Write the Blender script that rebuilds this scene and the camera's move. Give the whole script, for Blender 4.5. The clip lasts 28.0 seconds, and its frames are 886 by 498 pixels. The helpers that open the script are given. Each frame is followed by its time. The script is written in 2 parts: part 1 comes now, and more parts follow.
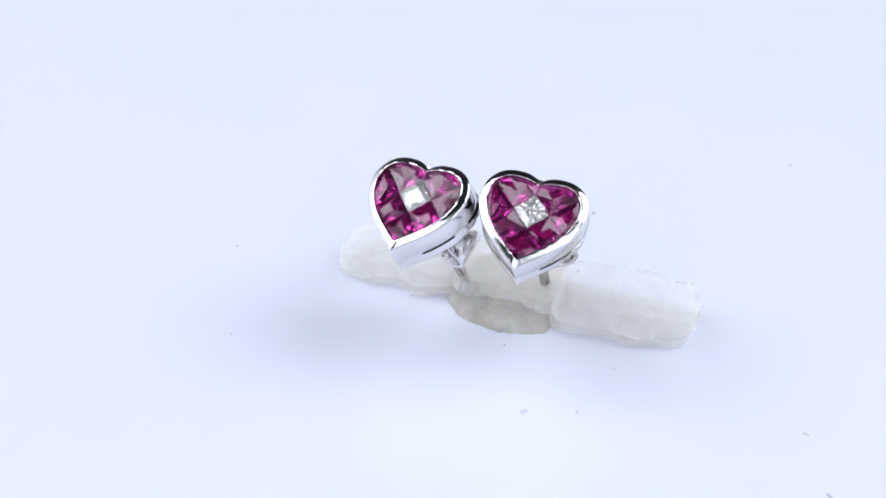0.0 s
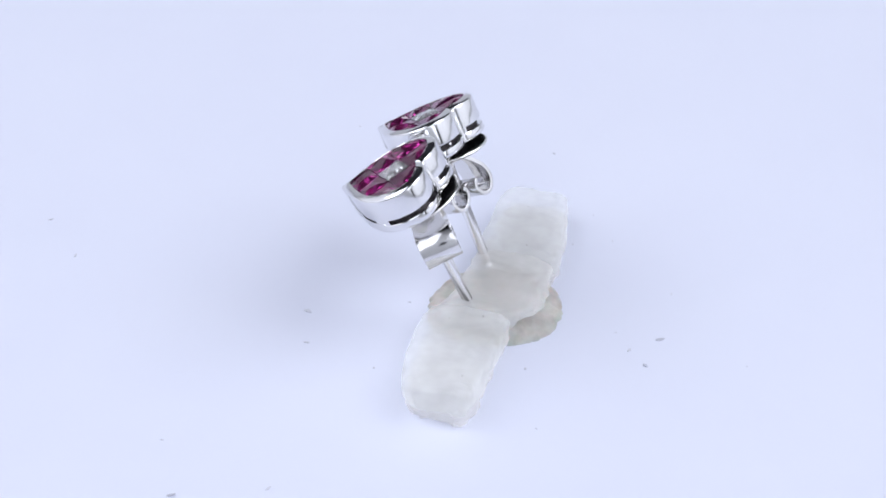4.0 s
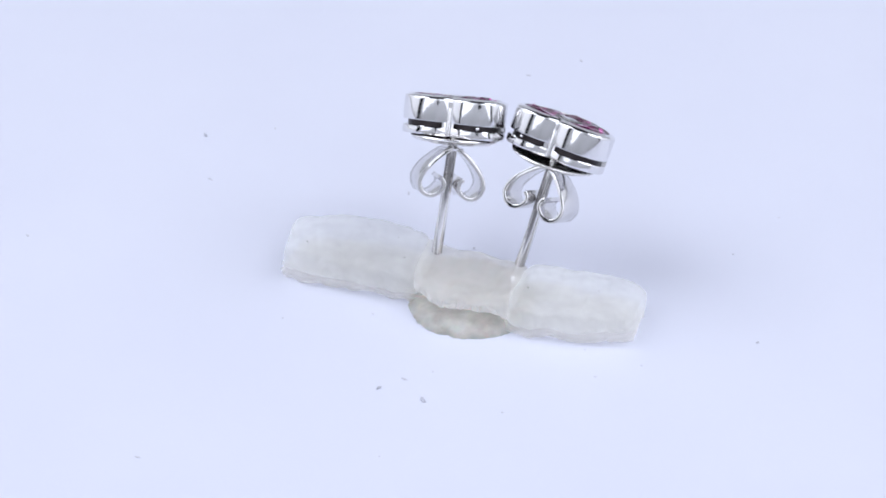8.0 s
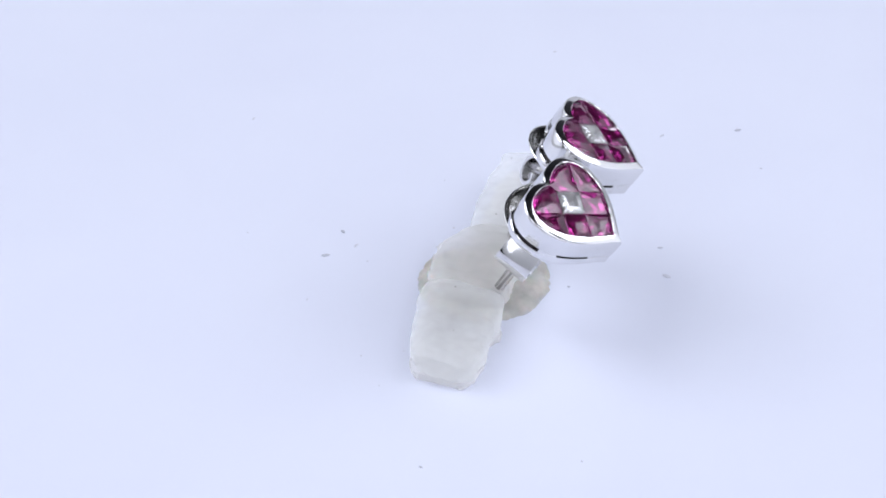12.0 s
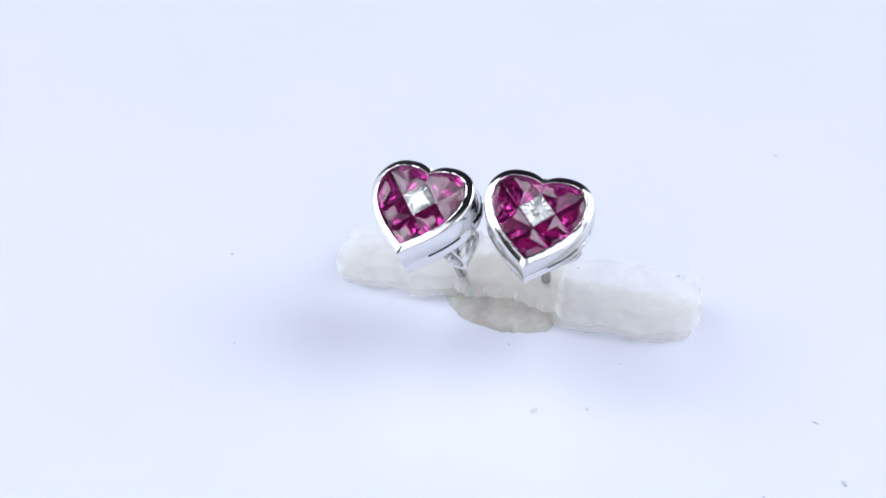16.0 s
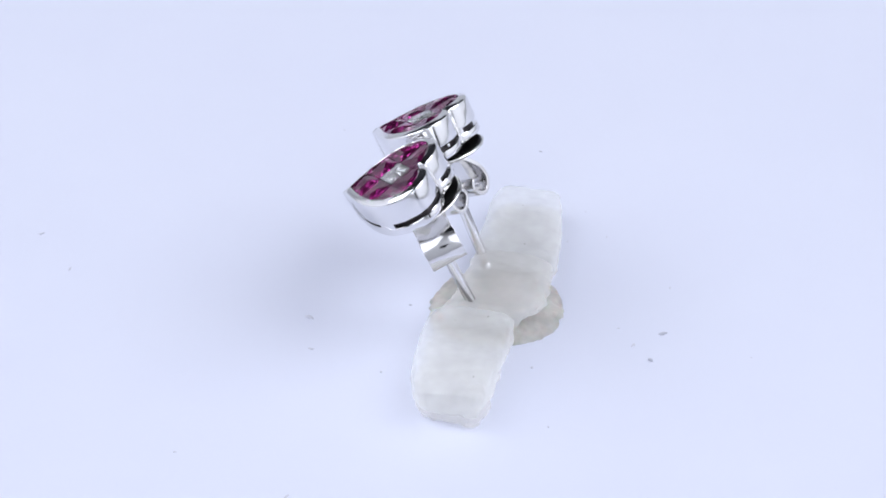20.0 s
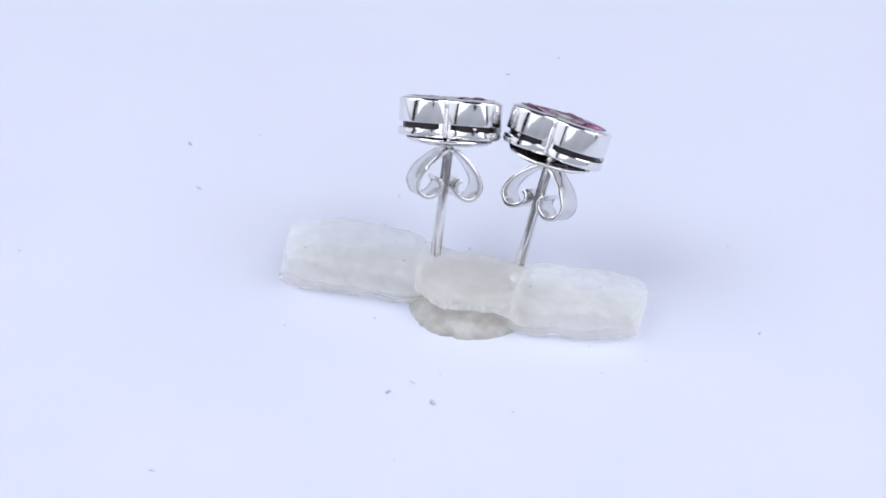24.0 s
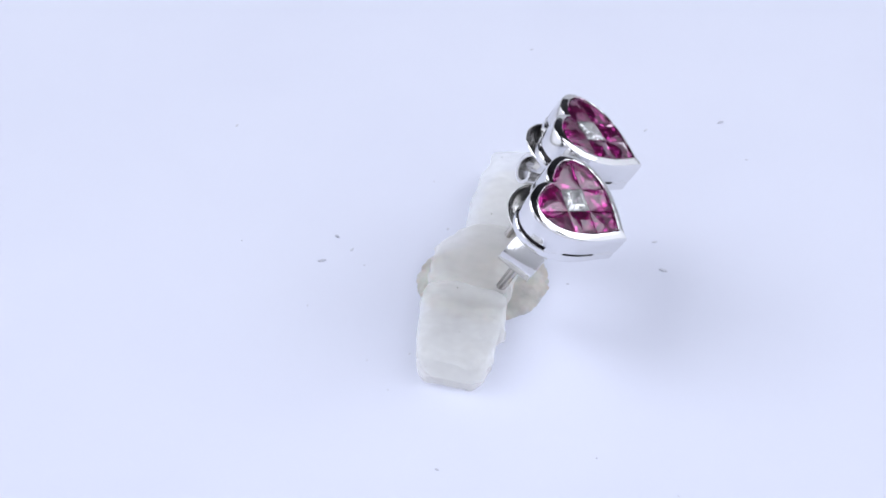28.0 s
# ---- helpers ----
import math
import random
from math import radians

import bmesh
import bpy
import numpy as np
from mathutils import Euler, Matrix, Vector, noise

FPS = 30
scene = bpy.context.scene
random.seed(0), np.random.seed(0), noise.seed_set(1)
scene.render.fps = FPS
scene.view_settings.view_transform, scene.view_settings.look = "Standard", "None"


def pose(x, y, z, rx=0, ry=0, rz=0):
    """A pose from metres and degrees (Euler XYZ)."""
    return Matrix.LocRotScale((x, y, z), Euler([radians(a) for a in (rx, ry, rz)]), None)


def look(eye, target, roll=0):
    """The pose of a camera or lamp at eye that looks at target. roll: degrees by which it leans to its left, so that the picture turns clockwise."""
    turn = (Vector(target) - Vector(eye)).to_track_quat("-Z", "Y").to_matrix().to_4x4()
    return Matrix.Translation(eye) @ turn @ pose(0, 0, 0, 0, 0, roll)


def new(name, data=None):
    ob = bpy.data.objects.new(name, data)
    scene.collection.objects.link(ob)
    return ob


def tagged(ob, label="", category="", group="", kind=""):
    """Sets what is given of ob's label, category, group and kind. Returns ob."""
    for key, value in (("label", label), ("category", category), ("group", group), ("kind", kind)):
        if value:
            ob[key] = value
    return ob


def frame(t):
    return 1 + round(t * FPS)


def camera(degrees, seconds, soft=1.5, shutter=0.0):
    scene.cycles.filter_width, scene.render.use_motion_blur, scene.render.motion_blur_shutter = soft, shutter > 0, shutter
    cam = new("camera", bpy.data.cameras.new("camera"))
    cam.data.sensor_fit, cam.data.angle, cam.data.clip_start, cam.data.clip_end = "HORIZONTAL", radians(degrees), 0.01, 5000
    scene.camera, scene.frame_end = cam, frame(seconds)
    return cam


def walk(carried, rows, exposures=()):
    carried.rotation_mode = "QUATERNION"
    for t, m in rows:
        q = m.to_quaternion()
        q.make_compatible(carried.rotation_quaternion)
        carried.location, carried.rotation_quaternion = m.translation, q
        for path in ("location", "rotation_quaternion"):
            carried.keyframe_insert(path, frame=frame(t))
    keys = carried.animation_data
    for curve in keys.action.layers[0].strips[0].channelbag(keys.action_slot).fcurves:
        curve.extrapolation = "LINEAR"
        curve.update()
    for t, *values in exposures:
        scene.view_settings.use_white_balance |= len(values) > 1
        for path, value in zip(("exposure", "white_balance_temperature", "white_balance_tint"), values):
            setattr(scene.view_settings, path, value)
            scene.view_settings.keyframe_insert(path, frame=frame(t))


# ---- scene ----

# The camera stands still above a turning display plate; lengths below are in millimetres times MM.
MM = 0.001
RATE = -22.300          # the plate's turn, degrees a second, clockwise from above
SECONDS = 28.0

cam = camera(21.9, SECONDS, soft=1.75)


def still_camera():
    """The fixed camera: a short distance off, looking 35.7 degrees down."""
    pitch, yaw, lean = radians(35.735), radians(-1.498), 1.295
    eye = Vector((0, -160, 119.95)) * MM
    ahead = Vector((math.sin(yaw) * math.cos(pitch), math.cos(yaw) * math.cos(pitch), -math.sin(pitch)))
    return look(eye, eye + ahead, lean)


BRIGHT, USUAL = (0.16, 6550, 8), (0.02, 6500, 10)
EXPOSURES = [(0, *BRIGHT), (1.8, *BRIGHT), (2.0, *USUAL), (14.5, *USUAL), (14.7, *BRIGHT), (17.9, *BRIGHT), (18.15, *USUAL), (28, *USUAL)]
walk(cam, [(0, still_camera()), (SECONDS, still_camera())], EXPOSURES)

# ---- light ----
world = bpy.data.worlds.new("room")
world.use_nodes = True
world.node_tree.nodes["Background"].inputs["Color"].default_value = (0.80, 0.86, 1.0, 1)
world.node_tree.nodes["Background"].inputs["Strength"].default_value = 0.02
scene.world = world


def softbox(name, x, y, z, wide, high, watts, level=0):
    """A diffused studio lamp that points at the plate, or level across the tent."""
    data = bpy.data.lights.new(name, "AREA")
    data.shape, data.size, data.size_y = "RECTANGLE", wide * MM, high * MM
    data.energy, data.color = watts * 1.203, (0.878, 0.910, 1.010)
    ob = new(name, data)
    ob.matrix_world = look(Vector((x, y, z)) * MM, Vector((0, y * level, z * level + 5)) * MM)
    return ob


for side in (-1, 1):
    softbox("softbox_lamp", side * 290, 15, 360, 320, 320, 1.04)
    # Level lamp added against the side cloth in place of its own glow.
    softbox("softbox_lamp", side * 426, 70, 190, 600, 360, 0.32, 1)
softbox("softbox_lamp", -158, -282, 195, 172, 420, 0.24)
softbox("softbox_lamp", 192, -280, 195, 222, 420, 0.30)


# ---- materials ----
def material(name):
    m = bpy.data.materials.new(name)
    m.use_nodes = True
    return m, m.node_tree.nodes, m.node_tree.links, m.node_tree.nodes["Principled BSDF"]


def noise_node(nodes, links, scale, detail=4.0, rough=0.55):
    co = nodes.new("ShaderNodeTexCoord")
    n = nodes.new("ShaderNodeTexNoise")
    n.inputs["Scale"].default_value, n.inputs["Detail"].default_value = scale, detail
    n.inputs["Roughness"].default_value = rough
    links.new(co.outputs["Object"], n.inputs["Vector"])
    return n


def ramp_node(nodes, links, source, stops):
    r = nodes.new("ShaderNodeValToRGB")
    r.color_ramp.elements[0].position, r.color_ramp.elements[0].color = stops[0][0], (*stops[0][1], 1)
    r.color_ramp.elements[1].position, r.color_ramp.elements[1].color = stops[-1][0], (*stops[-1][1], 1)
    for p, c in stops[1:-1]:
        r.color_ramp.elements.new(p).color = (*c, 1)
    links.new(source, r.inputs["Fac"])
    return r


def bump(nodes, links, source, strength, distance, bsdf):
    b = nodes.new("ShaderNodeBump")
    b.inputs["Strength"].default_value, b.inputs["Distance"].default_value = strength, distance
    links.new(source, b.inputs["Height"])
    links.new(b.outputs["Normal"], bsdf.inputs["Normal"])


def make_plate_white():
    m, nodes, links, bsdf = material("white_card")
    n = noise_node(nodes, links, 38, 3)
    r = ramp_node(nodes, links, n.outputs["Fac"], [(0.3, (0.695, 0.717, 0.828)), (0.7, (0.715, 0.737, 0.843))])
    links.new(r.outputs["Color"], bsdf.inputs["Base Color"])
    bsdf.inputs["Roughness"].default_value = 0.28
    bsdf.inputs["Specular IOR Level"].default_value = 0.45
    f = noise_node(nodes, links, 2500, 3)
    bump(nodes, links, f.outputs["Fac"], 0.05, 0.00005, bsdf)
    return m


def make_wax(name, clear_low, clear_high, colour):
    m, nodes, links, bsdf = material(name)
    n = noise_node(nodes, links, 420, 5)
    r = ramp_node(nodes, links, n.outputs["Fac"], [(0.3, tuple(0.965 * q for q in colour)), (0.7, colour)])
    links.new(r.outputs["Color"], bsdf.inputs["Base Color"])
    bsdf.inputs["Roughness"].default_value = 0.5
    bsdf.inputs["Specular IOR Level"].default_value = 0.25
    f = noise_node(nodes, links, 900, 6, 0.65)
    bump(nodes, links, f.outputs["Fac"], 0.12, 0.0001, bsdf)
    glow = nodes.new("ShaderNodeBsdfTranslucent")
    links.new(r.outputs["Color"], glow.inputs["Color"])
    body = nodes.new("ShaderNodeMixShader")
    body.inputs["Fac"].default_value = 0.5
    links.new(bsdf.outputs["BSDF"], body.inputs[1])
    links.new(glow.outputs["BSDF"], body.inputs[2])
    clear = nodes.new("ShaderNodeBsdfTransparent")
    mix = nodes.new("ShaderNodeMixShader")
    g = noise_node(nodes, links, 170, 3)
    k = ramp_node(nodes, links, g.outputs["Fac"], [(0.3, (clear_low,) * 3), (0.7, (clear_high,) * 3)])
    links.new(k.outputs["Color"], mix.inputs["Fac"])
    links.new(body.outputs["Shader"], mix.inputs[1])
    links.new(clear.outputs["BSDF"], mix.inputs[2])
    links.new(mix.outputs["Shader"], nodes["Material Output"].inputs["Surface"])
    return m


def make_putty():
    m, nodes, links, bsdf = material("grey_putty")
    n = noise_node(nodes, links, 600, 5)
    r = ramp_node(nodes, links, n.outputs["Fac"], [(0.3, (0.37, 0.355, 0.325)), (0.7, (0.59, 0.57, 0.53))])
    links.new(r.outputs["Color"], bsdf.inputs["Base Color"])
    bsdf.inputs["Roughness"].default_value = 0.5
    bsdf.inputs["Subsurface Weight"].default_value = 0.3
    bsdf.inputs["Subsurface Scale"].default_value = 0.0008
    f = noise_node(nodes, links, 1500, 6, 0.6)
    bump(nodes, links, f.outputs["Fac"], 0.6, 0.0002, bsdf)
    return m


def make_metal(name, colour, rough, grain):
    m, nodes, links, bsdf = material(name)
    bsdf.inputs["Base Color"].default_value = (*colour, 1)
    bsdf.inputs["Metallic"].default_value = 1.0
    n = noise_node(nodes, links, 500, 4)
    r = ramp_node(nodes, links, n.outputs["Fac"], [(0.3, (rough * 0.7,) * 3), (0.8, (rough * 1.5,) * 3)])
    links.new(r.outputs["Color"], bsdf.inputs["Roughness"])
    f = noise_node(nodes, links, 1100, 4)
    bump(nodes, links, f.outputs["Fac"], grain, 0.00005, bsdf)
    return m


def make_drawn_wire():
    """Round wire with fine streaks along its length."""
    m, nodes, links, bsdf = material("drawn_white_gold")
    co, mp, n = nodes.new("ShaderNodeTexCoord"), nodes.new("ShaderNodeMapping"), nodes.new("ShaderNodeTexNoise")
    mp.inputs["Scale"].default_value = (2300, 2300, 90)
    n.inputs["Scale"].default_value, n.inputs["Detail"].default_value = 1.0, 3.0
    links.new(co.outputs["Object"], mp.inputs["Vector"])
    links.new(mp.outputs["Vector"], n.inputs["Vector"])
    r = ramp_node(nodes, links, n.outputs["Fac"], [(0.40, (0.34, 0.33, 0.33)), (0.52, (0.90, 0.89, 0.88))])
    links.new(r.outputs["Color"], bsdf.inputs["Base Color"])
    bsdf.inputs["Metallic"].default_value = 1.0
    bsdf.inputs["Roughness"].default_value = 0.24
    bump(nodes, links, n.outputs["Fac"], 0.35, 0.00005, bsdf)
    return m


def make_gem(name, colour, ior, clear, rough):
    m, nodes, links, bsdf = material(name)
    bsdf.inputs["Base Color"].default_value = (*colour, 1)
    bsdf.inputs["Roughness"].default_value = rough
    bsdf.inputs["IOR"].default_value = ior
    bsdf.inputs["Transmission Weight"].default_value = clear
    n = noise_node(nodes, links, 700, 3)
    r = ramp_node(nodes, links, n.outputs["Fac"], [(0.3, tuple(c * 0.85 for c in colour)), (0.7, colour)])
    links.new(r.outputs["Color"], bsdf.inputs["Base Color"])
    return m


def make_plain(name, colour, rough):
    m, nodes, links, bsdf = material(name)
    n = noise_node(nodes, links, 6, 4)
    dark = tuple(c * 0.85 for c in colour)
    r = ramp_node(nodes, links, n.outputs["Fac"], [(0.3, dark), (0.7, colour)])
    links.new(r.outputs["Color"], bsdf.inputs["Base Color"])
    bsdf.inputs["Roughness"].default_value = rough
    return m


CARD = make_plate_white()
WAX = make_wax("milky_wax", 0.60, 0.74, (0.985, 0.994, 0.970))
WAX_LUMP = make_wax("greyish_wax", 0.46, 0.63, (0.970, 0.962, 0.945))
# Beige tone holds the shade low on the wax's sides.
WAX_FOOT = make_wax("shade_toned_wax", 0.56, 0.70, (0.92, 0.895, 0.845))
PUTTY = make_putty()
GOLD = make_metal("polished_white_gold", (0.77, 0.765, 0.77), 0.12, 0.20)
SATIN = make_metal("satin_white_gold", (0.74, 0.73, 0.725), 0.11, 0.30)
# Near-black colour stands in for the shade inside the gallery slots.
SHADED = make_metal("shade_dark_gold", (0.045, 0.040, 0.042), 0.35, 0.5)
WIRE = make_drawn_wire()
HAMMERED = make_metal("hammered_white_gold", (0.80, 0.79, 0.775), 0.22, 1.0)
RUBY = make_gem("ruby", (0.50, 0.040, 0.28), 1.66, 0.93, 0.02)
DIAMOND = make_gem("diamond", (0.99, 0.99, 1.0), 2.4, 0.85, 0.0)
TENT = make_plain("white_tent_cloth", (0.80, 0.81, 0.83), 0.9)
# Front cloth toned darker than the tent to dim its reflection in the bezels.
FRONT_CLOTH = make_plain("dimmed_front_cloth", (0.62, 0.63, 0.65), 0.9)
DARKCLOTH = make_plain("dark_cloth", (0.03, 0.03, 0.035), 0.9)
TABLEWOOD = make_plain("grey_table_laminate", (0.35, 0.35, 0.37), 0.5)
FLECK = make_plain("dark_fleck", (0.16, 0.15, 0.14), 0.6)
DUST = make_plain("grey_dust", (0.52, 0.53, 0.61), 0.7)
CRUMB = make_plain("grey_crumb", (0.65, 0.66, 0.74), 0.6)


# ---- mesh helpers ----
def mesh_of(name, bm, mat, smooth=False):
    """A mesh from a bmesh drawn in millimetres."""
    bm.transform(Matrix.Scale(MM, 4))
    bmesh.ops.recalc_face_normals(bm, faces=bm.faces)
    if smooth:
        for f in bm.faces:
            f.smooth = True
        for e in bm.edges:
            e.smooth = len(e.link_faces) != 2 or e.calc_face_angle(0) < radians(32)
    me = bpy.data.meshes.new(name)
    bm.to_mesh(me)
    bm.free()
    me.materials.append(mat)
    return me


def part(name, bm, mat, parent, label="", smooth=False):
    ob = new(name, mesh_of(name, bm, mat, smooth))
    ob.parent = parent
    if label:
        tagged(ob, label)
    return ob


def thing(name, label, category, group=""):
    return tagged(new(name), label, category, group)


def box_bm(cx, cy, cz, sx, sy, sz, bevel=0.0):
    bm = bmesh.new()
    bmesh.ops.create_cube(bm, size=1.0, matrix=Matrix.Translation((cx, cy, cz)) @ Matrix.Diagonal((sx, sy, sz, 1)))
    if bevel:
        bmesh.ops.bevel(bm, geom=bm.edges[:], offset=bevel, segments=3, profile=0.5, affect="EDGES")
    return bm


def lathe(profile, n=64, closed=False):
    """A bmesh turned round z from (radius, height) pairs."""
    bm = bmesh.new()
    rings = []
    for r, z in profile:
        if r < 1e-6:
            rings.append([bm.verts.new((0, 0, z))])
        else:
            rings.append([bm.verts.new((r * math.cos(2 * math.pi * k / n), r * math.sin(2 * math.pi * k / n), z)) for k in range(n)])
    pairs = list(zip(rings, rings[1:])) + ([(rings[-1], rings[0])] if closed else [])
    for a, b in pairs:
        for k in range(n):
            j = (k + 1) % n
            if len(a) == 1 and len(b) == 1:
                continue
            if len(a) == 1:
                bm.faces.new((a[0], b[k], b[j]))
            elif len(b) == 1:
                bm.faces.new((a[k], a[j], b[0]))
            else:
                bm.faces.new((a[k], a[j], b[j], b[k]))
    return bm


def smooth_line(points, steps=6):
    """A Catmull-Rom curve through 2D points."""
    out = []
    pts = [points[0]] + list(points) + [points[-1]]
    for i in range(1, len(pts) - 2):
        a, b, c, d = (Vector(p) for p in pts[i - 1:i + 3])
        for k in range(steps):
            t = k / steps
            out.append(0.5 * ((2 * b) + (c - a) * t + (2 * a - 5 * b + 4 * c - d) * t * t + (3 * b - a - 3 * c + d) * t ** 3))
    out.append(Vector(points[-1]))
    return out


# ---- setting ----
def plane_wall(name, cx, cy, cz, sx, sy, sz, mat):
    ob = new(name, mesh_of(name, box_bm(cx, cy, cz, sx, sy, sz), mat))
    return tagged(ob, kind="structure")


plane_wall("table_surface", 0, 0, -40, 1200, 1200, 40, TABLEWOOD)
plane_wall("wall_north", 0, 430, 85, 900, 20, 210, TENT)
plane_wall("wall_east", 440, 75, 190, 20, 690, 420, TENT)
plane_wall("wall_west", -440, 85, 190, 20, 670, 420, TENT)
# Unseen dark cloths above the tent, added so the polished rims reflect black.
plane_wall("wall_north_upper", 0, 430, 505, 900, 20, 630, DARKCLOTH)
plane_wall("wall_east_upper", 440, 0, 610, 20, 840, 420, DARKCLOTH)
plane_wall("wall_west_upper", -440, 0, 610, 20, 840, 420, DARKCLOTH)
plane_wall("wall_south_upper", 0, -300, 740, 860, 10, 160, DARKCLOTH)
plane_wall("ceiling", 0, 0, 830, 900, 880, 20, DARKCLOTH)


def front_wall():
    """The tent's front cloth, unseen behind the camera; a hole for the camera's dark reflection and open corners for
    dark bars are added.
    """
    y, t = -300, 10
    left, right, low, high = -5, 60, 175, 240
    bm = bmesh.new()
    for cx, cz, sx, sz in (((-345 + left) / 2, 320, left + 345, 680), ((395 + right) / 2, 320, 395 - right, 680),
                           ((left + right) / 2, (low - 20) / 2, right - left, low + 20), ((left + right) / 2, (660 + high) / 2, right - left, 660 - high)):
        bmesh.ops.create_cube(bm, size=1.0, matrix=Matrix.Translation((cx, y, cz)) @ Matrix.Diagonal((sx, t, sz, 1)))
    tagged(new("wall_south", mesh_of("wall_south", bm, FRONT_CLOTH)), kind="structure")


front_wall()

plate = thing("display_turntable", "round white card-topped display turntable, slowly turning", "turntable")
part("plate_top", lathe([(0, 0), (205, 0), (207, -0.6), (207, -5.4), (206, -6), (0, -6)], 128), CARD, plate)
part("plate_base", lathe([(0, -6.1), (70, -6.1), (70, -19.9), (0, -19.9)], 64), TABLEWOOD, plate, "grey turntable base")


# ---- wax holder ----
# Stations along the wax: distance, middle across, half width, top.
WAX_LINE = ((-14.9, 0.5, 2.85, 3.0), (-13.0, 0.5, 3.2, 3.2), (-11.0, 0.6, 3.4, 3.3), (-7.0, 0.9, 3.65, 3.2), (-4.6, 0.95, 3.55, 3.15), (-3.1, 1.0, 3.5, 3.1), (-1.0, 1.1, 3.6, 3.1),
            (2.0, 0.95, 3.6, 3.1), (3.6, 0.35, 3.5, 3.15), (4.9, -0.25, 3.5, 3.3), (7.0, -0.5, 3.65, 3.5), (11.0, -0.5, 3.5, 3.8), (14.0, -0.3, 3.2, 3.75), (16.7, 0.0, 2.85, 3.6))


def wax_bm(low, inset, crop=9.0, start=-14.9, end=16.7, n=200, m=84):
    """A torn bar of wax: a rounded section carried along its line with an uneven skin, from height low up, no higher than crop.
    Its middle overhangs the pad with a torn edge."""
    bm = bmesh.new()
    u, v, c = Vector((0.9636, -0.2672, 0)), Vector((0.2672, 0.9636, 0)), Vector((1.5, 0.1, 0))
    s0, s1 = start + inset, end - inset
    keys = [k[0] for k in WAX_LINE]
    rings = []
    for i in range(n + 1):
        s = s0 + (s1 - s0) * (0.5 - 0.5 * math.cos(math.pi * i / n))
        lat, hw, top = (float(np.interp(s, keys, [k[q] for k in WAX_LINE])) for q in (1, 2, 3))
        middle = max(0.0, min(1.0, (s + 4.2) / 1.0, (4.9 - s) / 1.0))
        hw, top = hw - inset, min(top - 0.55 * max(inset, 0), crop)
        if crop < 2:
            hw *= 1 - 0.5 * middle
        edge = min(s - s0, s1 - s)
        cap = math.sqrt(max(0.0, 1 - (1 - min(edge / 1.4, 1.0)) ** 2.4))
        hw, hz, zc = hw * (0.62 + 0.38 * cap), (top - low) / 2 * (0.70 + 0.30 * cap), (top + low) / 2
        ring = []
        for k in range(m):
            a = 2 * math.pi * k / m
            x, z = math.copysign(abs(math.cos(a)) ** 0.46, math.cos(a)), math.copysign(abs(math.sin(a)) ** 0.46, math.sin(a))
            p = c + u * s + v * (lat + hw * x) + Vector((0, 0, zc + hz * z))
            w = noise.noise_vector(p * 0.33) * 0.40 + noise.noise_vector(p * 1.1 + Vector((5, 0, 0))) * 0.13 + noise.noise_vector(p * 3.1) * 0.03
            rag = 1.0 + (0.8 if z < -0.3 else 0.0)
            p = p + Vector((w.x * rag, w.y * rag, w.z * 0.8))
            if z < 0.5 and crop > 2:
                over = middle * min(1.0, max(0.0, x + 0.2)) * (0.5 - z) / 1.5
                tear = noise.noise(Vector((s * 1.7, 2.0, 8.0))) + 0.5 * noise.noise(Vector((s * 4.3, 0.0, 4.0)))
                p += v * (0.30 * tear * middle * (1 if x > 0 else -0.8)) + Vector((0, 0, (0.85 + 0.25 * tear) * over))
            p.z = max(p.z, 0.06)
            ring.append(bm.verts.new(p))
        rings.append(ring)
    for a, b in zip(rings, rings[1:]):
        for k in range(m):
            j = (k + 1) % m
            bm.faces.new((a[k], a[j], b[j], b[k]))
    bm.faces.new(rings[0])
    bm.faces.new(rings[-1])
    return bm


# Reach of the putty pad round its middle, every 30 degrees from the x axis.
PAD_REACH = (5.4, 6.0, 6.15, 6.05, 6.1, 5.6, 5.55, 5.5, 5.35, 5.65, 6.25, 5.9)


def putty_bm():
    bm = bmesh.new()
    n, rings = 144, []
    for r, z in ((0, 0.85), (0.55, 0.85), (0.80, 0.70), (0.90, 0.50), (0.96, 0.25), (0.985, 0.0)):
        if r == 0:
            rings.append([bm.verts.new((1.6, 0.3, z))])
            continue
        ring = []
        for k in range(n):
            a = 2 * math.pi * k / n
            d = float(np.interp(math.degrees(a), [30 * q for q in range(13)], PAD_REACH + PAD_REACH[:1]))
            way = Vector((math.cos(a), math.sin(a), 0))
            d *= 1 + 0.03 * noise.noise(way * 4.0 + Vector((0, 0, 5))) + 0.03 * noise.noise(way * 11 + Vector((0, 0, r))) + 0.012 * noise.noise(way * 27 + Vector((0, 0, 3 * r)))
            ring.append(bm.verts.new((1.6 + r * d * way.x, 0.3 + r * d * way.y, z + (0.14 * noise.noise(way * 7 + Vector((0, 0, r * 4))) if z else 0.0))))
        rings.append(ring)
    for a, b in zip(rings, rings[1:]):
        for k in range(n):
            j = (k + 1) % n
            bm.faces.new((a[0], b[k], b[j]) if len(a) == 1 else (a[k], a[j], b[j], b[k]))
    bm.faces.new(rings[-1])
    return bm


wax = thing("wax_strip", "lumpy strip of milky translucent wax on a grey putty pad", "wax holder")
bars = [part("wax_bar", wax_bm(0.80, 0.0, 9.0, start, end, 130), WAX, wax, smooth=True) for start, end in ((-14.9, -4.0), (4.55, 16.7))]
bars.append(part("wax_lump", wax_bm(0.80, 0.0, 9.0, -4.4, 5.0, 110), WAX_LUMP, wax, "greyer lump of wax over the pad", smooth=True))
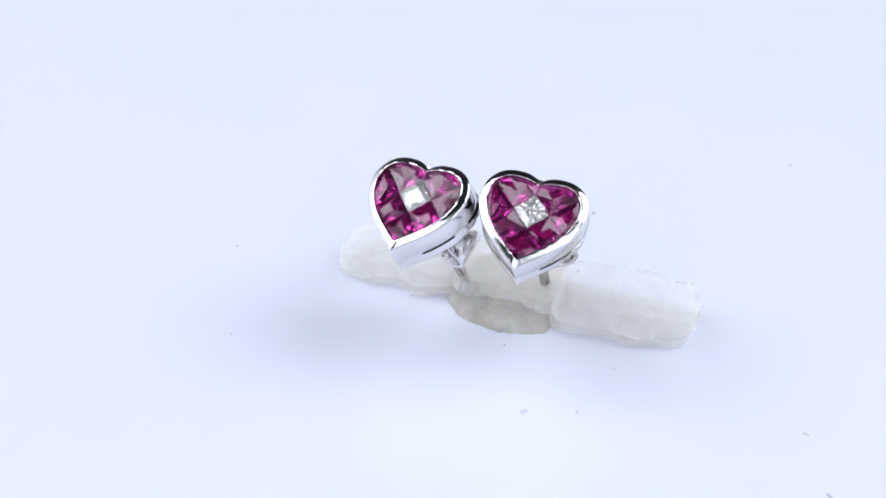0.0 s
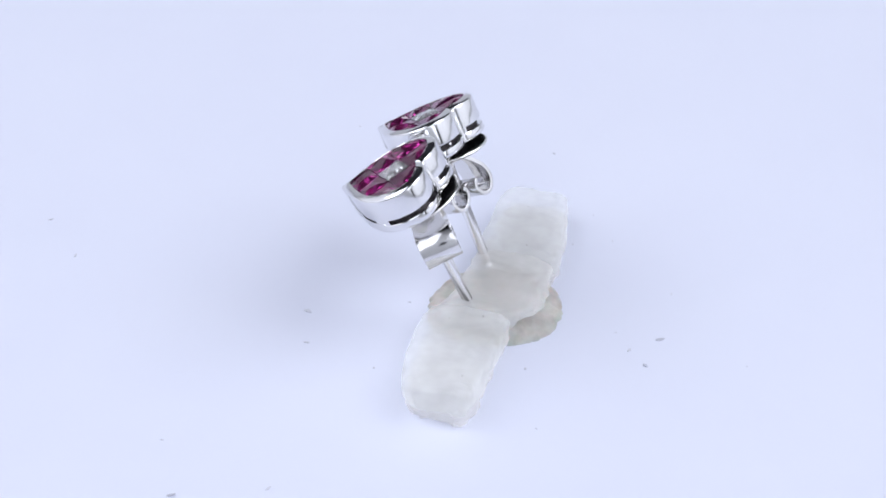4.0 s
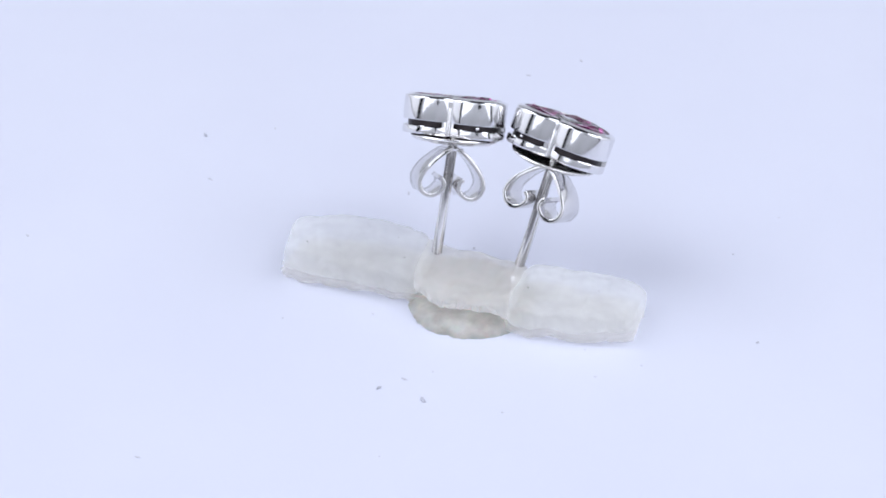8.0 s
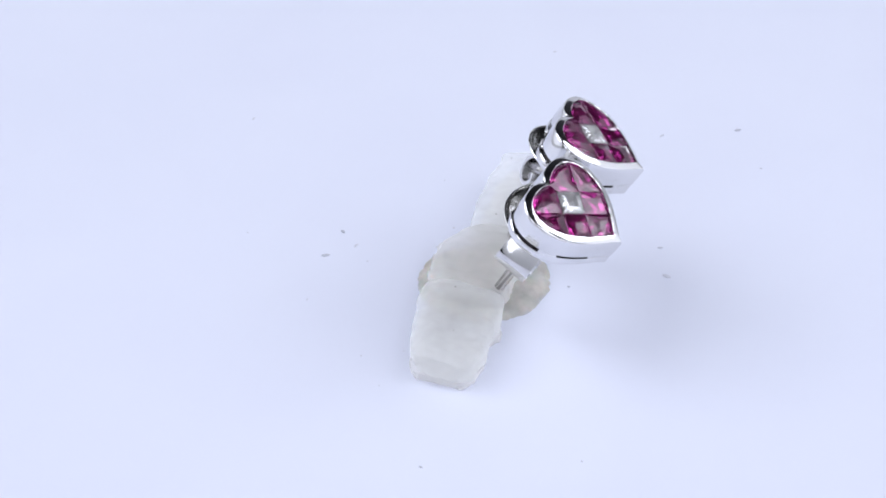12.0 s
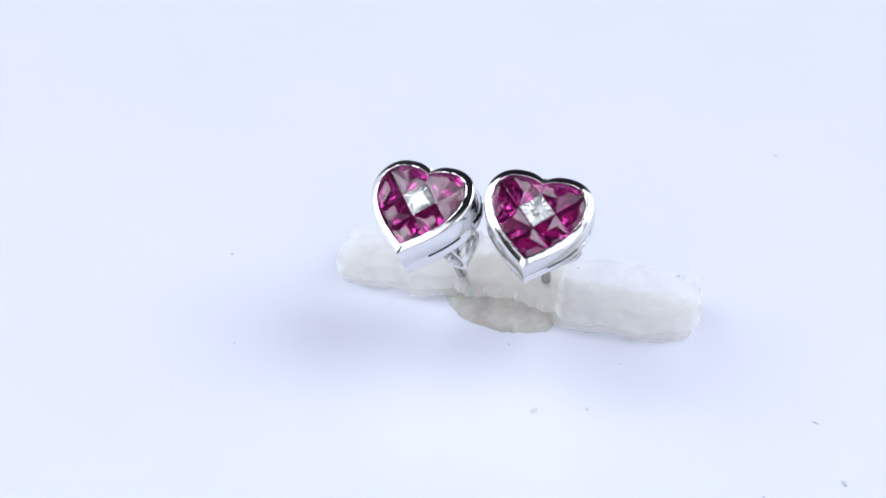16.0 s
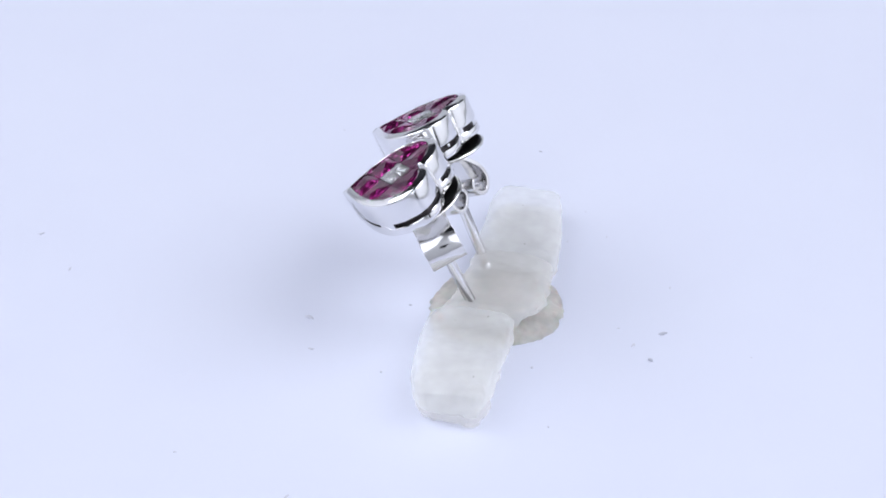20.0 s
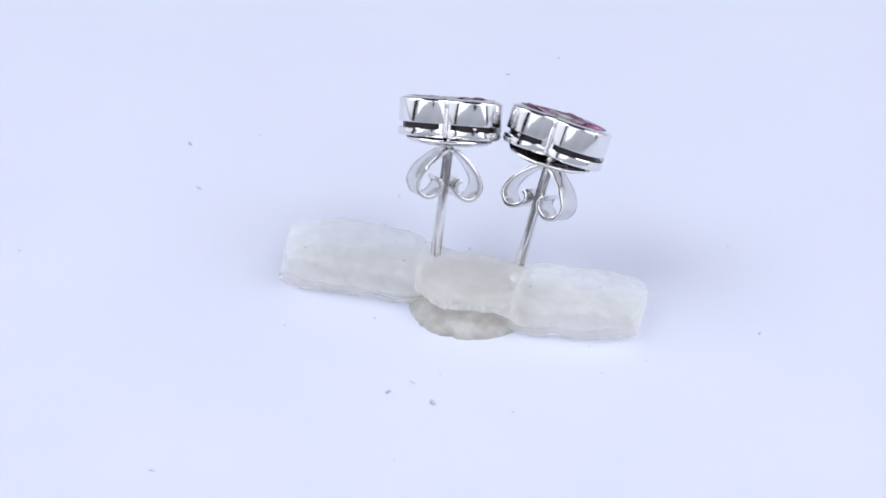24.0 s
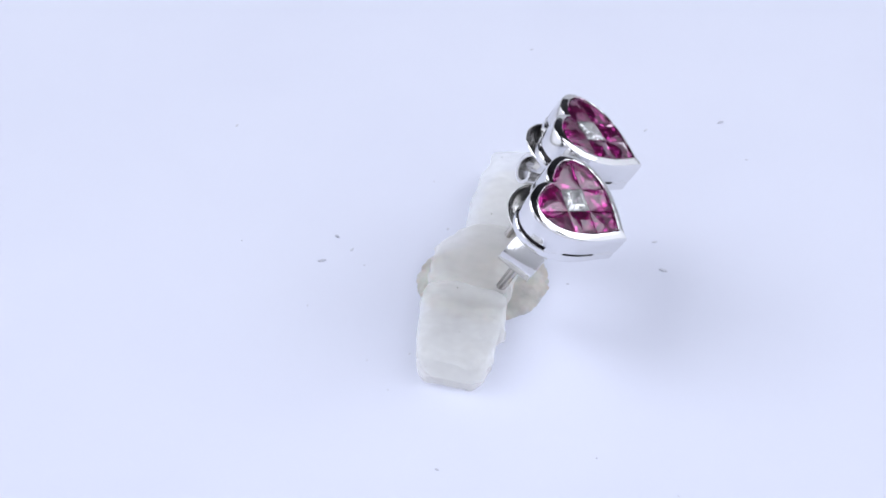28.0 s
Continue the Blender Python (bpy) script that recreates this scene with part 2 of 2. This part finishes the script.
# Foot added for the shaded band along the base, put into its colour.
part("wax_foot", wax_bm(0.12, 0.12, 1.05), WAX_FOOT, wax, "foot of the wax, toned greyish beige for the shade along its base", smooth=True)


def speck(x, y, size):
    """A dark fleck stuck on top of the bar."""
    near = [v.co / MM for bar in bars for v in bar.data.vertices if abs(v.co.x / MM - x) < 0.7 and abs(v.co.y / MM - y) < 0.7]
    bm = bmesh.new()
    bmesh.ops.create_icosphere(bm, subdivisions=1, radius=size * 0.75)
    bm.transform(Matrix.Translation((x, y, max(p.z for p in near))) @ Matrix.Diagonal((1.3, 0.9, 0.6, 1)))
    part("speck", bm, FLECK, wax, "small dark fleck in the wax", smooth=True)


for x, y, size in ((-3.15, 3.1, 0.10), (7.5, -0.6, 0.10), (16.0, -2.2, 0.09), (8.1, -3.4, 0.07), (-9.2, 3.3, 0.07)):
    speck(x, y, size)
part("putty_pad", putty_bm(), PUTTY, wax, "grey putty pad under the wax", smooth=True)


# ---- heart ear studs ----
def bezier(a, b, c, d, n):
    return [(1 - t) ** 3 * Vector(a) + 3 * (1 - t) ** 2 * t * Vector(b) + 3 * (1 - t) * t * t * Vector(c) + t ** 3 * Vector(d)
            for t in (k / n for k in range(n))]


def heart_half():
    """Right half of the stone field, from notch to tip; origin at the white stone."""
    line = bezier((0, 2.17), (0.34, 2.50), (1.0, 2.66), (1.84, 2.66), 20)
    line += bezier((1.84, 2.66), (3.0, 2.66), (3.72, 1.88), (3.72, 0.75), 22)
    line += bezier((3.72, 0.75), (3.72, -1.05), (2.4, -2.45), (0, -4.15), 32)
    return [Vector((p.x * 1.03, p.y * (1.02 if p.y > 0 else 1.05))) for p in line + [Vector((0, -4.15))]]


HALF = heart_half()


def heart_ring(d):
    """The closed heart line at distance d outside the stone field."""
    right = []
    n = len(HALF)
    d = d * 0.77 if d > 0 else d
    for i, p in enumerate(HALF):
        a, b = HALF[max(i - 1, 0)], HALF[min(i + 1, n - 1)]
        t = (b - a).normalized()
        normal = Vector((-t.y, t.x))
        if normal.dot(p - Vector((0, -0.6))) < 0:
            normal = -normal
        thin = 0.58 + 0.42 * min(1.0, i / 14)
        right.append(Vector((0, p.y - d * 1.48)) if i == n - 1 else p + normal * (d * thin))
    if d > 0:
        k = next(i for i in range(1, n) if right[i].x > 0.05)
        for i in range(k):
            right[i] = Vector((right[k].x * i / k, right[k].y - 0.10 * (1 - i / k)))
    right[0].x = 0.0
    left = [Vector((-q.x, q.y)) for q in right[1:-1]][::-1]
    return right + left


def swept_ring(profile, narrow=None):
    """A closed band: (distance, height) pairs swept round the heart; narrow = (pair, height) is that pair's height along the straight lower sides."""
    bm = bmesh.new()
    loops = []
    n = len(HALF)
    for k, (d, z) in enumerate(profile):
        wave = 0.03 if 0.02 < d < 0.1 and z > 0 else 0.0
        loop = []
        for i, q in enumerate(heart_ring(d)):
            station = i if i < n else 2 * n - 2 - i
            low = 0.0
            if narrow and k in narrow[0]:
                low = (narrow[1] - z) * min(1.0, max(0.0, (station - 48) / 4))
            q = q * (1 - wave * 0.3 * (0.5 + noise.noise(Vector((q.x * 5, q.y * 5, 2)))))
            loop.append(bm.verts.new((q.x, q.y, z + low + wave * noise.noise(Vector((q.x * 4, q.y * 4, 7))))))
        loops.append(loop)
    m = len(loops[0])
    for a, b in zip(loops, loops[1:] + loops[:1]):
        for k in range(m):
            j = (k + 1) % m
            bm.faces.new((a[k], a[j], b[j], b[k]))
    return bm


def arc_band(i0, i1, side, d0, d1, z0, z1):
    """A solid piece of the band between two stations of the half heart."""
    inner, outer = heart_ring(d0), heart_ring(d1)
    n = len(HALF)
    bm = bmesh.new()
    rows = []
    for i in range(i0, i1 + 1):
        a, b = inner[i], outer[i]
        rows.append([bm.verts.new((side * v.x, v.y, z)) for v, z in ((a, z0), (b, z0), (b, z1), (a, z1))])
    for r, s in zip(rows, rows[1:]):
        for k in range(4):
            j = (k + 1) % 4
            bm.faces.new((r[k], r[j], s[j], s[k]))
    bm.faces.new(rows[0])
    bm.faces.new(rows[-1])
    return bm


def clip_poly(poly, point, normal):
    out = []
    for a, b in zip(poly, poly[1:] + poly[:1]):
        da, db = (a - point).dot(normal), (b - point).dot(normal)
        if da >= 0:
            out.append(a)
        if (da > 0) != (db > 0) and abs(da - db) > 1e-9:
            out.append(a + (b - a) * (da / (da - db)))
    return out


SIDE = 2.12


def cell(ia, ib, gap=0.012):
    """The stone field's outline inside one square of the slanted grid."""
    ea, eb = Vector((1, -1)).normalized(), Vector((-1, -1)).normalized()
    c = ea * (ia * SIDE) + eb * (ib * SIDE)
    poly = [Vector(q) for q in heart_ring(-0.02)]
    half = SIDE / 2 - gap
    upper = (ia, ib) in ((-1, 0), (0, -1))
    for axis, k in ((ea, ia), (eb, ib)):
        for side in (1, -1):
            far = 9 if k * side > 0 or (upper and side < 0) else half
            poly = clip_poly(poly, c + axis * (side * far), axis * -side)
    if upper:
        way = -1 if ia else 1
        poly = clip_poly(poly, Vector((way * gap, 0)), Vector((way, 0)))
    clean = []
    for p in poly:
        if not clean or (p - clean[-1]).length > 0.04:
            clean.append(p)
    if (clean[0] - clean[-1]).length < 0.04:
        clean.pop()
    return clean


def simplify(poly, count):
    """Keep the corners that turn most."""
    poly = list(poly)
    while len(poly) > count:
        best = min(range(len(poly)), key=lambda i: abs((poly[i] - poly[i - 1]).cross(poly[(i + 1) % len(poly)] - poly[i])))
        poly.pop(best)
    return poly


def halved(poly):
    """The outline with a further corner in the middle of each side."""
    return [q for a, b in zip(poly, poly[1:] + poly[:1]) for q in (a, (a + b) / 2)]


def step_stone_bm(outline, table, crown, deep):
    """A step-cut stone: a square table with sloping crown facets, girdle and a two-step pavilion."""
    n = len(outline)
    c = sum(outline, Vector((0, 0))) / n
    lean = Vector((random.uniform(-1, 1), random.uniform(-1, 1))) * 0.10
    bm = bmesh.new()

    def ring(scale, z, tilt=0.0):
        return [bm.verts.new((*(c + (p - c) * scale), z + tilt * lean.dot(p - c))) for p in outline]

    rows = [ring(table, -0.14 + crown, 1.0), ring(0.97, -0.15), ring(1.0, -0.19), ring(1.0, -0.24), ring(0.66, -0.24 - deep * 0.55), ring(0.30, -0.24 - deep * 0.88)]
    culet = bm.verts.new((c.x + lean.x, c.y + lean.y, -0.24 - deep))
    bm.faces.new(rows[0])
    for a, b in zip(rows, rows[1:]):
        for k in range(n):
            j = (k + 1) % n
            bm.faces.new((a[k], b[k], b[j], a[j]))
    for k in range(n):
        bm.faces.new((rows[-1][k], culet, rows[-1][(k + 1) % n]))
    return bm


def princess_stone_bm(outline, table, crown, deep):
    """A princess-cut stone: table, two rows of crown facets, girdle and a pavilion of narrow chevrons."""
    n = len(outline)
    c = sum(outline, Vector((0, 0))) / n
    bm = bmesh.new()
    mids = [(p + q) / 2 for p, q in zip(outline, outline[1:] + outline[:1])]

    def ring(line, scale, z):
        return [bm.verts.new((*(c + (p - c) * scale), z)) for p in line]

    girdle, low = ring(outline, 1, -0.08), ring(outline, 1, -0.14)
    mid = ring(mids, 0.82, -0.08 + crown * 0.66)
    top = ring(outline, table, -0.08 + crown)
    pav = ring(mids, 0.62, -0.14 - deep * 0.46)
    deep_ring = ring(outline, 0.30, -0.14 - deep * 0.78)
    culet = bm.verts.new((c.x, c.y, -0.14 - deep))
    bm.faces.new(top)
    for k in range(n):
        j = (k + 1) % n
        bm.faces.new((girdle[k], girdle[j], mid[k]))
        bm.faces.new((girdle[j], mid[j], top[j]))
        bm.faces.new((girdle[j], top[j], mid[k]))
        bm.faces.new((mid[k], top[j], top[k]))
        bm.faces.new((girdle[k], low[k], low[j], girdle[j]))
        bm.faces.new((low[k], pav[k], low[j]))
        bm.faces.new((low[j], pav[k], deep_ring[j]))
        bm.faces.new((low[j], deep_ring[j], pav[j]))
        bm.faces.new((pav[k], deep_ring[k], deep_ring[j]))
        bm.faces.new((deep_ring[k], culet, deep_ring[j]))
    return bm


WING = [(0.12, 0.0), (0.90, -0.42), (1.88, -1.30), (2.60, -2.30), (2.82, -3.15), (2.48, -3.92),
        (1.82, -4.22), (1.12, -3.98), (0.66, -3.38), (0.72, -2.86), (1.02, -2.60)]


def wing_bm(side, width=3.15, thick=0.36):
    line = smooth_line(WING, 5)
    bm = bmesh.new()
    rows = []
    for i, p in enumerate(line):
        a, b = line[max(i - 1, 0)], line[min(i + 1, len(line) - 1)]
        t = (b - a).normalized()
        nrm = Vector((-t.y, t.x))
        w = width * (0.62 + 0.38 * min(1, i / 12))
        pts = []
        for s, v in ((1, -1), (1, 1), (-1, 1), (-1, -1)):
            q = p + nrm * (s * thick / 2)
            pts.append(bm.verts.new((side * q.x * 1.01, v * w / 2, q.y)))
        rows.append(pts)
    for r, s in zip(rows, rows[1:]):
        for k in range(4):
            j = (k + 1) % 4
            bm.faces.new((r[k], r[j], s[j], s[k]))
    bm.faces.new(rows[0])
    bm.faces.new(rows[-1])
    bmesh.ops.recalc_face_normals(bm, faces=bm.faces)
    long_edges = [e for e in bm.edges if len(e.link_faces) == 2 and e.calc_face_angle(0) > 1.0]
    bmesh.ops.bevel(bm, geom=long_edges, offset=0.05, segments=2, profile=0.5, affect="EDGES")
    return bm


def rod(a, b, radius, n=20):
    """A round wire from a to b with a blunt end."""
    a, b = Vector(a), Vector(b)
    length = (b - a).length
    bm = lathe([(0, 0), (radius, 0), (radius, length - 0.9), (radius * 0.86, length - 0.8), (radius * 0.86, length - 0.55),
                (radius, length - 0.45), (radius, length - 0.12), (radius * 0.7, length), (0, length)], n)
    bm.transform(Matrix.Translation(a) @ (b - a).to_track_quat("Z", "Y").to_matrix().to_4x4())
    return bm


def ear_stud(name, label, base, post_foot, clutch_turn, dish_tilt, rivet_side):
    """A heart stud: bezel, gallery rail, spacers, stones, backing dish, post and butterfly clutch."""
    stud = thing(name, label, "earring", "pair of ear studs")
    bezel = swept_ring([(0.0, -0.9), (0.0, 0.0), (0.025, 0.04), (0.08, 0.06), (0.14, 0.05), (0.40, -0.02), (0.67, -0.10), (0.755, -0.14), (0.81, -0.20),
                        (0.84, -0.28), (0.85, -0.36), (0.85, -2.08), (0.80, -2.18), (0.34, -2.18), (0.14, -0.9)])
    part("bezel", bezel, GOLD, stud, smooth=True)
    rail = swept_ring([(0.30, -2.64), (0.74, -2.64), (0.82, -2.72), (0.84, -2.98), (0.83, -3.20), (0.74, -3.36), (0.30, -3.36)], ((0, 1, 2), -2.42))
    part("gallery_rail", rail, GOLD, stud, smooth=True)
    # Added inner wall that carries the slots' shade in its colour.
    part("slot_shade_wall", swept_ring([(0.10, -0.92), (0.26, -2.2), (0.26, -3.16), (0.05, -3.16), (-0.05, -0.92)]), SHADED, stud,
         "added inner wall, coloured near black for the shade in the gallery slots", smooth=True)
    # Unseen polished plate, added to throw light back up through the stones.
    back = bmesh.new()
    low = [back.verts.new((q.x, q.y, -1.62)) for q in heart_ring(0.05)]
    high = [back.verts.new((q.x, q.y, -1.44)) for q in heart_ring(0.05)]
    back.faces.new(low), back.faces.new(high)
    for k in range(len(low)):
        back.faces.new((low[k - 1], low[k], high[k], high[k - 1]))
    part("stone_reflector", back, GOLD, stud, "unseen metal plate added behind the stones to reflect light back")
    for side in (1, -1):
        for i0, i1 in ((0, 9), (47, 55), (68, 74)):
            part("spacer", arc_band(i0, i1, side, 0.32, 0.80, -2.66, -2.16), GOLD, stud, smooth=True)
    rivet = bmesh.new()
    at = heart_ring(0.60)[24]
    bmesh.ops.create_uvsphere(rivet, u_segments=16, v_segments=10, radius=0.17, matrix=Matrix.Translation((rivet_side * at.x, at.y, -2.42)))
    part("rivet", rivet, GOLD, stud, "small round rivet in the gallery slot", smooth=True)
    seam = heart_ring(0.85)[0].y
    part("notch_rib", rod((0, seam + 0.02, -3.30), (0, seam - 0.02, -0.16), 0.24), GOLD, stud, "soldered rib in the notch of the heart", smooth=True)
    for ia, ib in ((-1, 0), (-1, 1), (0, 1), (1, 1), (1, 0), (1, -1), (0, -1)):
        outline = simplify(cell(ia, ib, 0.022), 8 if 0 in (ia, ib) else 6)
        part("ruby", step_stone_bm(outline, random.uniform(0.32, 0.42), random.uniform(0.18, 0.24), random.uniform(0.80, 1.0)), RUBY, stud)
    part("diamond", princess_stone_bm(halved(halved(simplify(cell(0, 0, 0.012), 4))), 0.50, 0.20, 0.95), DIAMOND, stud, "square colourless diamond")
    dish = lathe([(0, -0.52), (1.2, -0.50), (2.5, -0.40), (3.3, -0.26), (3.58, -0.12), (3.71, -0.04), (3.76, 0.05), (3.72, 0.13), (3.62, 0.16), (3.51, 0.12), (3.44, 0.02),
                  (3.22, -0.11), (2.4, -0.25), (1.2, -0.35), (0, -0.37)], 72)
    dish.transform(Matrix.Translation((0, 0.55, -3.58)) @ Matrix.Rotation(radians(dish_tilt), 4, "X"))
    part("backing_dish", dish, HAMMERED, stud, "thin dished backing plate", smooth=True)
    foot = base.inverted() @ (Vector(post_foot) * MM) / MM
    top = Vector((0, 0.3, -3.4))
    part("post", rod(top, foot + (foot - top).normalized() * 0.8, 0.44), WIRE, stud, "plain round ear post", smooth=True)
    way = (top - foot).normalized()
    clutch = part("butterfly_clutch", lathe([(0.42, 0.0), (1.0, 0.0), (1.05, -0.1), (1.0, -0.22), (0.42, -0.22)], 32, True), GOLD, stud,
                  "curled butterfly clutch on the post")
    start = top + (foot - top).normalized() * (0.92 / max(0.2, abs(way.z)))
    across = base.to_3x3().inverted() @ Vector((math.cos(radians(clutch_turn)), math.sin(radians(clutch_turn)), 0))
    across = (across - way * across.dot(way)).normalized()
    spin = Matrix((across.cross(way), across, way)).transposed().to_4x4()
    clutch.matrix_basis = Matrix.Translation(start * MM) @ spin
    part("wing", wing_bm(1), SATIN, clutch, smooth=True)
    part("wing", wing_bm(-1), SATIN, clutch, smooth=True)
    return stud


def facing(centre, normal, up):
    """The pose of a heart whose face looks along normal, with the notch towards up."""
    z = Vector(normal).normalized()
    y = (Vector(up) - z * Vector(up).dot(z)).normalized()
    x = y.cross(z)
    m = Matrix((x, y, z)).transposed().to_4x4()
    m.translation = Vector(centre) * MM
    return m


POSE_A = facing((-6.43, -6.10, 14.44), (-0.304, -0.402, 0.8635), (0.348, 0.796, 0.494))
POSE_B = facing((3.08, -8.45, 14.99), (-0.080, -0.500, 0.862), (0.239, 0.827, 0.508))
stud_a = ear_stud("heart_ear_stud", "white gold heart ear stud with rubies, standing in wax", POSE_A, (-2.24, -0.38, 2.08), 57, -7.5, 1)
stud_b = ear_stud("heart_ear_stud", "white gold heart ear stud with rubies, leaning further forward", POSE_B, (4.73, -1.90, 2.96), 100, -1.5, -1)

# ---- crumbs on the plate: x, y, size ----
CRUMBS = ((-21.9, -6.9, 0.35), (3.1, -15.7, 0.85), (7.45, -15.5, 0.55), (26.0, -17.1, 0.5), (10.6, -9.6, 0.42), (9.25, 13.1, 0.65), (5.55, 14.6, 0.7), (7.15, 11.9, 0.45),
          (10.1, 3.05, 0.5), (-22.8, 5.9, 0.42), (27.2, -24.6, 0.6), (28.1, 22.4, 0.42), (17.8, 3.9, 0.35), (1.4, -6.95, 0.35), (-9.5, -39.9, 0.5), (-4.1, -36.9, 0.42), (-26.6, -12.8, 0.3),
          (20.6, -26.1, 0.42), (41.5, -7.4, 0.45), (-1.0, 15.9, 0.3), (-12.7, 9.4, 0.28), (4.8, 10.8, 0.28), (-8.0, 7.4, 0.25), (-8.7, 11.0, 0.25), (8.9, 21.7, 0.3))
DARK_ONES = (0, 5, 6, 9, 10, 13)


def crumb(x, y, size, seed):
    """A thin flake, bent and torn at its edge; the dark ones are dust."""
    bm = bmesh.new()
    bmesh.ops.create_icosphere(bm, subdivisions=3, radius=size * 0.27)
    for v in bm.verts:
        w = noise.noise(v.co * (2.6 / size) + Vector((seed, seed * 2.0, 0))) + 0.5 * noise.noise(v.co * (7.0 / size) + Vector((seed, 0, 3)))
        v.co = Vector((v.co.x * (1.0 + 0.4 * (seed % 4)), v.co.y * 0.8, v.co.z * 0.40)) * (1 + 0.75 * w)
    dark = seed in DARK_ONES
    ob = new("dust_crumb" if dark else "wax_crumb", mesh_of("crumb", bm, DUST if dark else CRUMB, True))
    return tagged(ob, "tiny dark dust flake lying on the white plate" if dark else "tiny pale wax crumb lying on the white plate", "crumb", "crumbs on the plate")


crumbs = [(crumb(x, y, s, i), pose(x * MM, y * MM, s * 0.08 * MM, 0, 0, 47 * i)) for i, (x, y, s) in enumerate(CRUMBS)]


# ---- what turns ----
def motions():
    times = [k * 0.5 for k in range(57)]
    for ob, base in [(plate, Matrix()), (wax, Matrix()), (stud_a, POSE_A), (stud_b, POSE_B)] + crumbs:
        walk(ob, [(t, pose(0, 0, 0, 0, 0, RATE * t) @ base) for t in times])


motions()
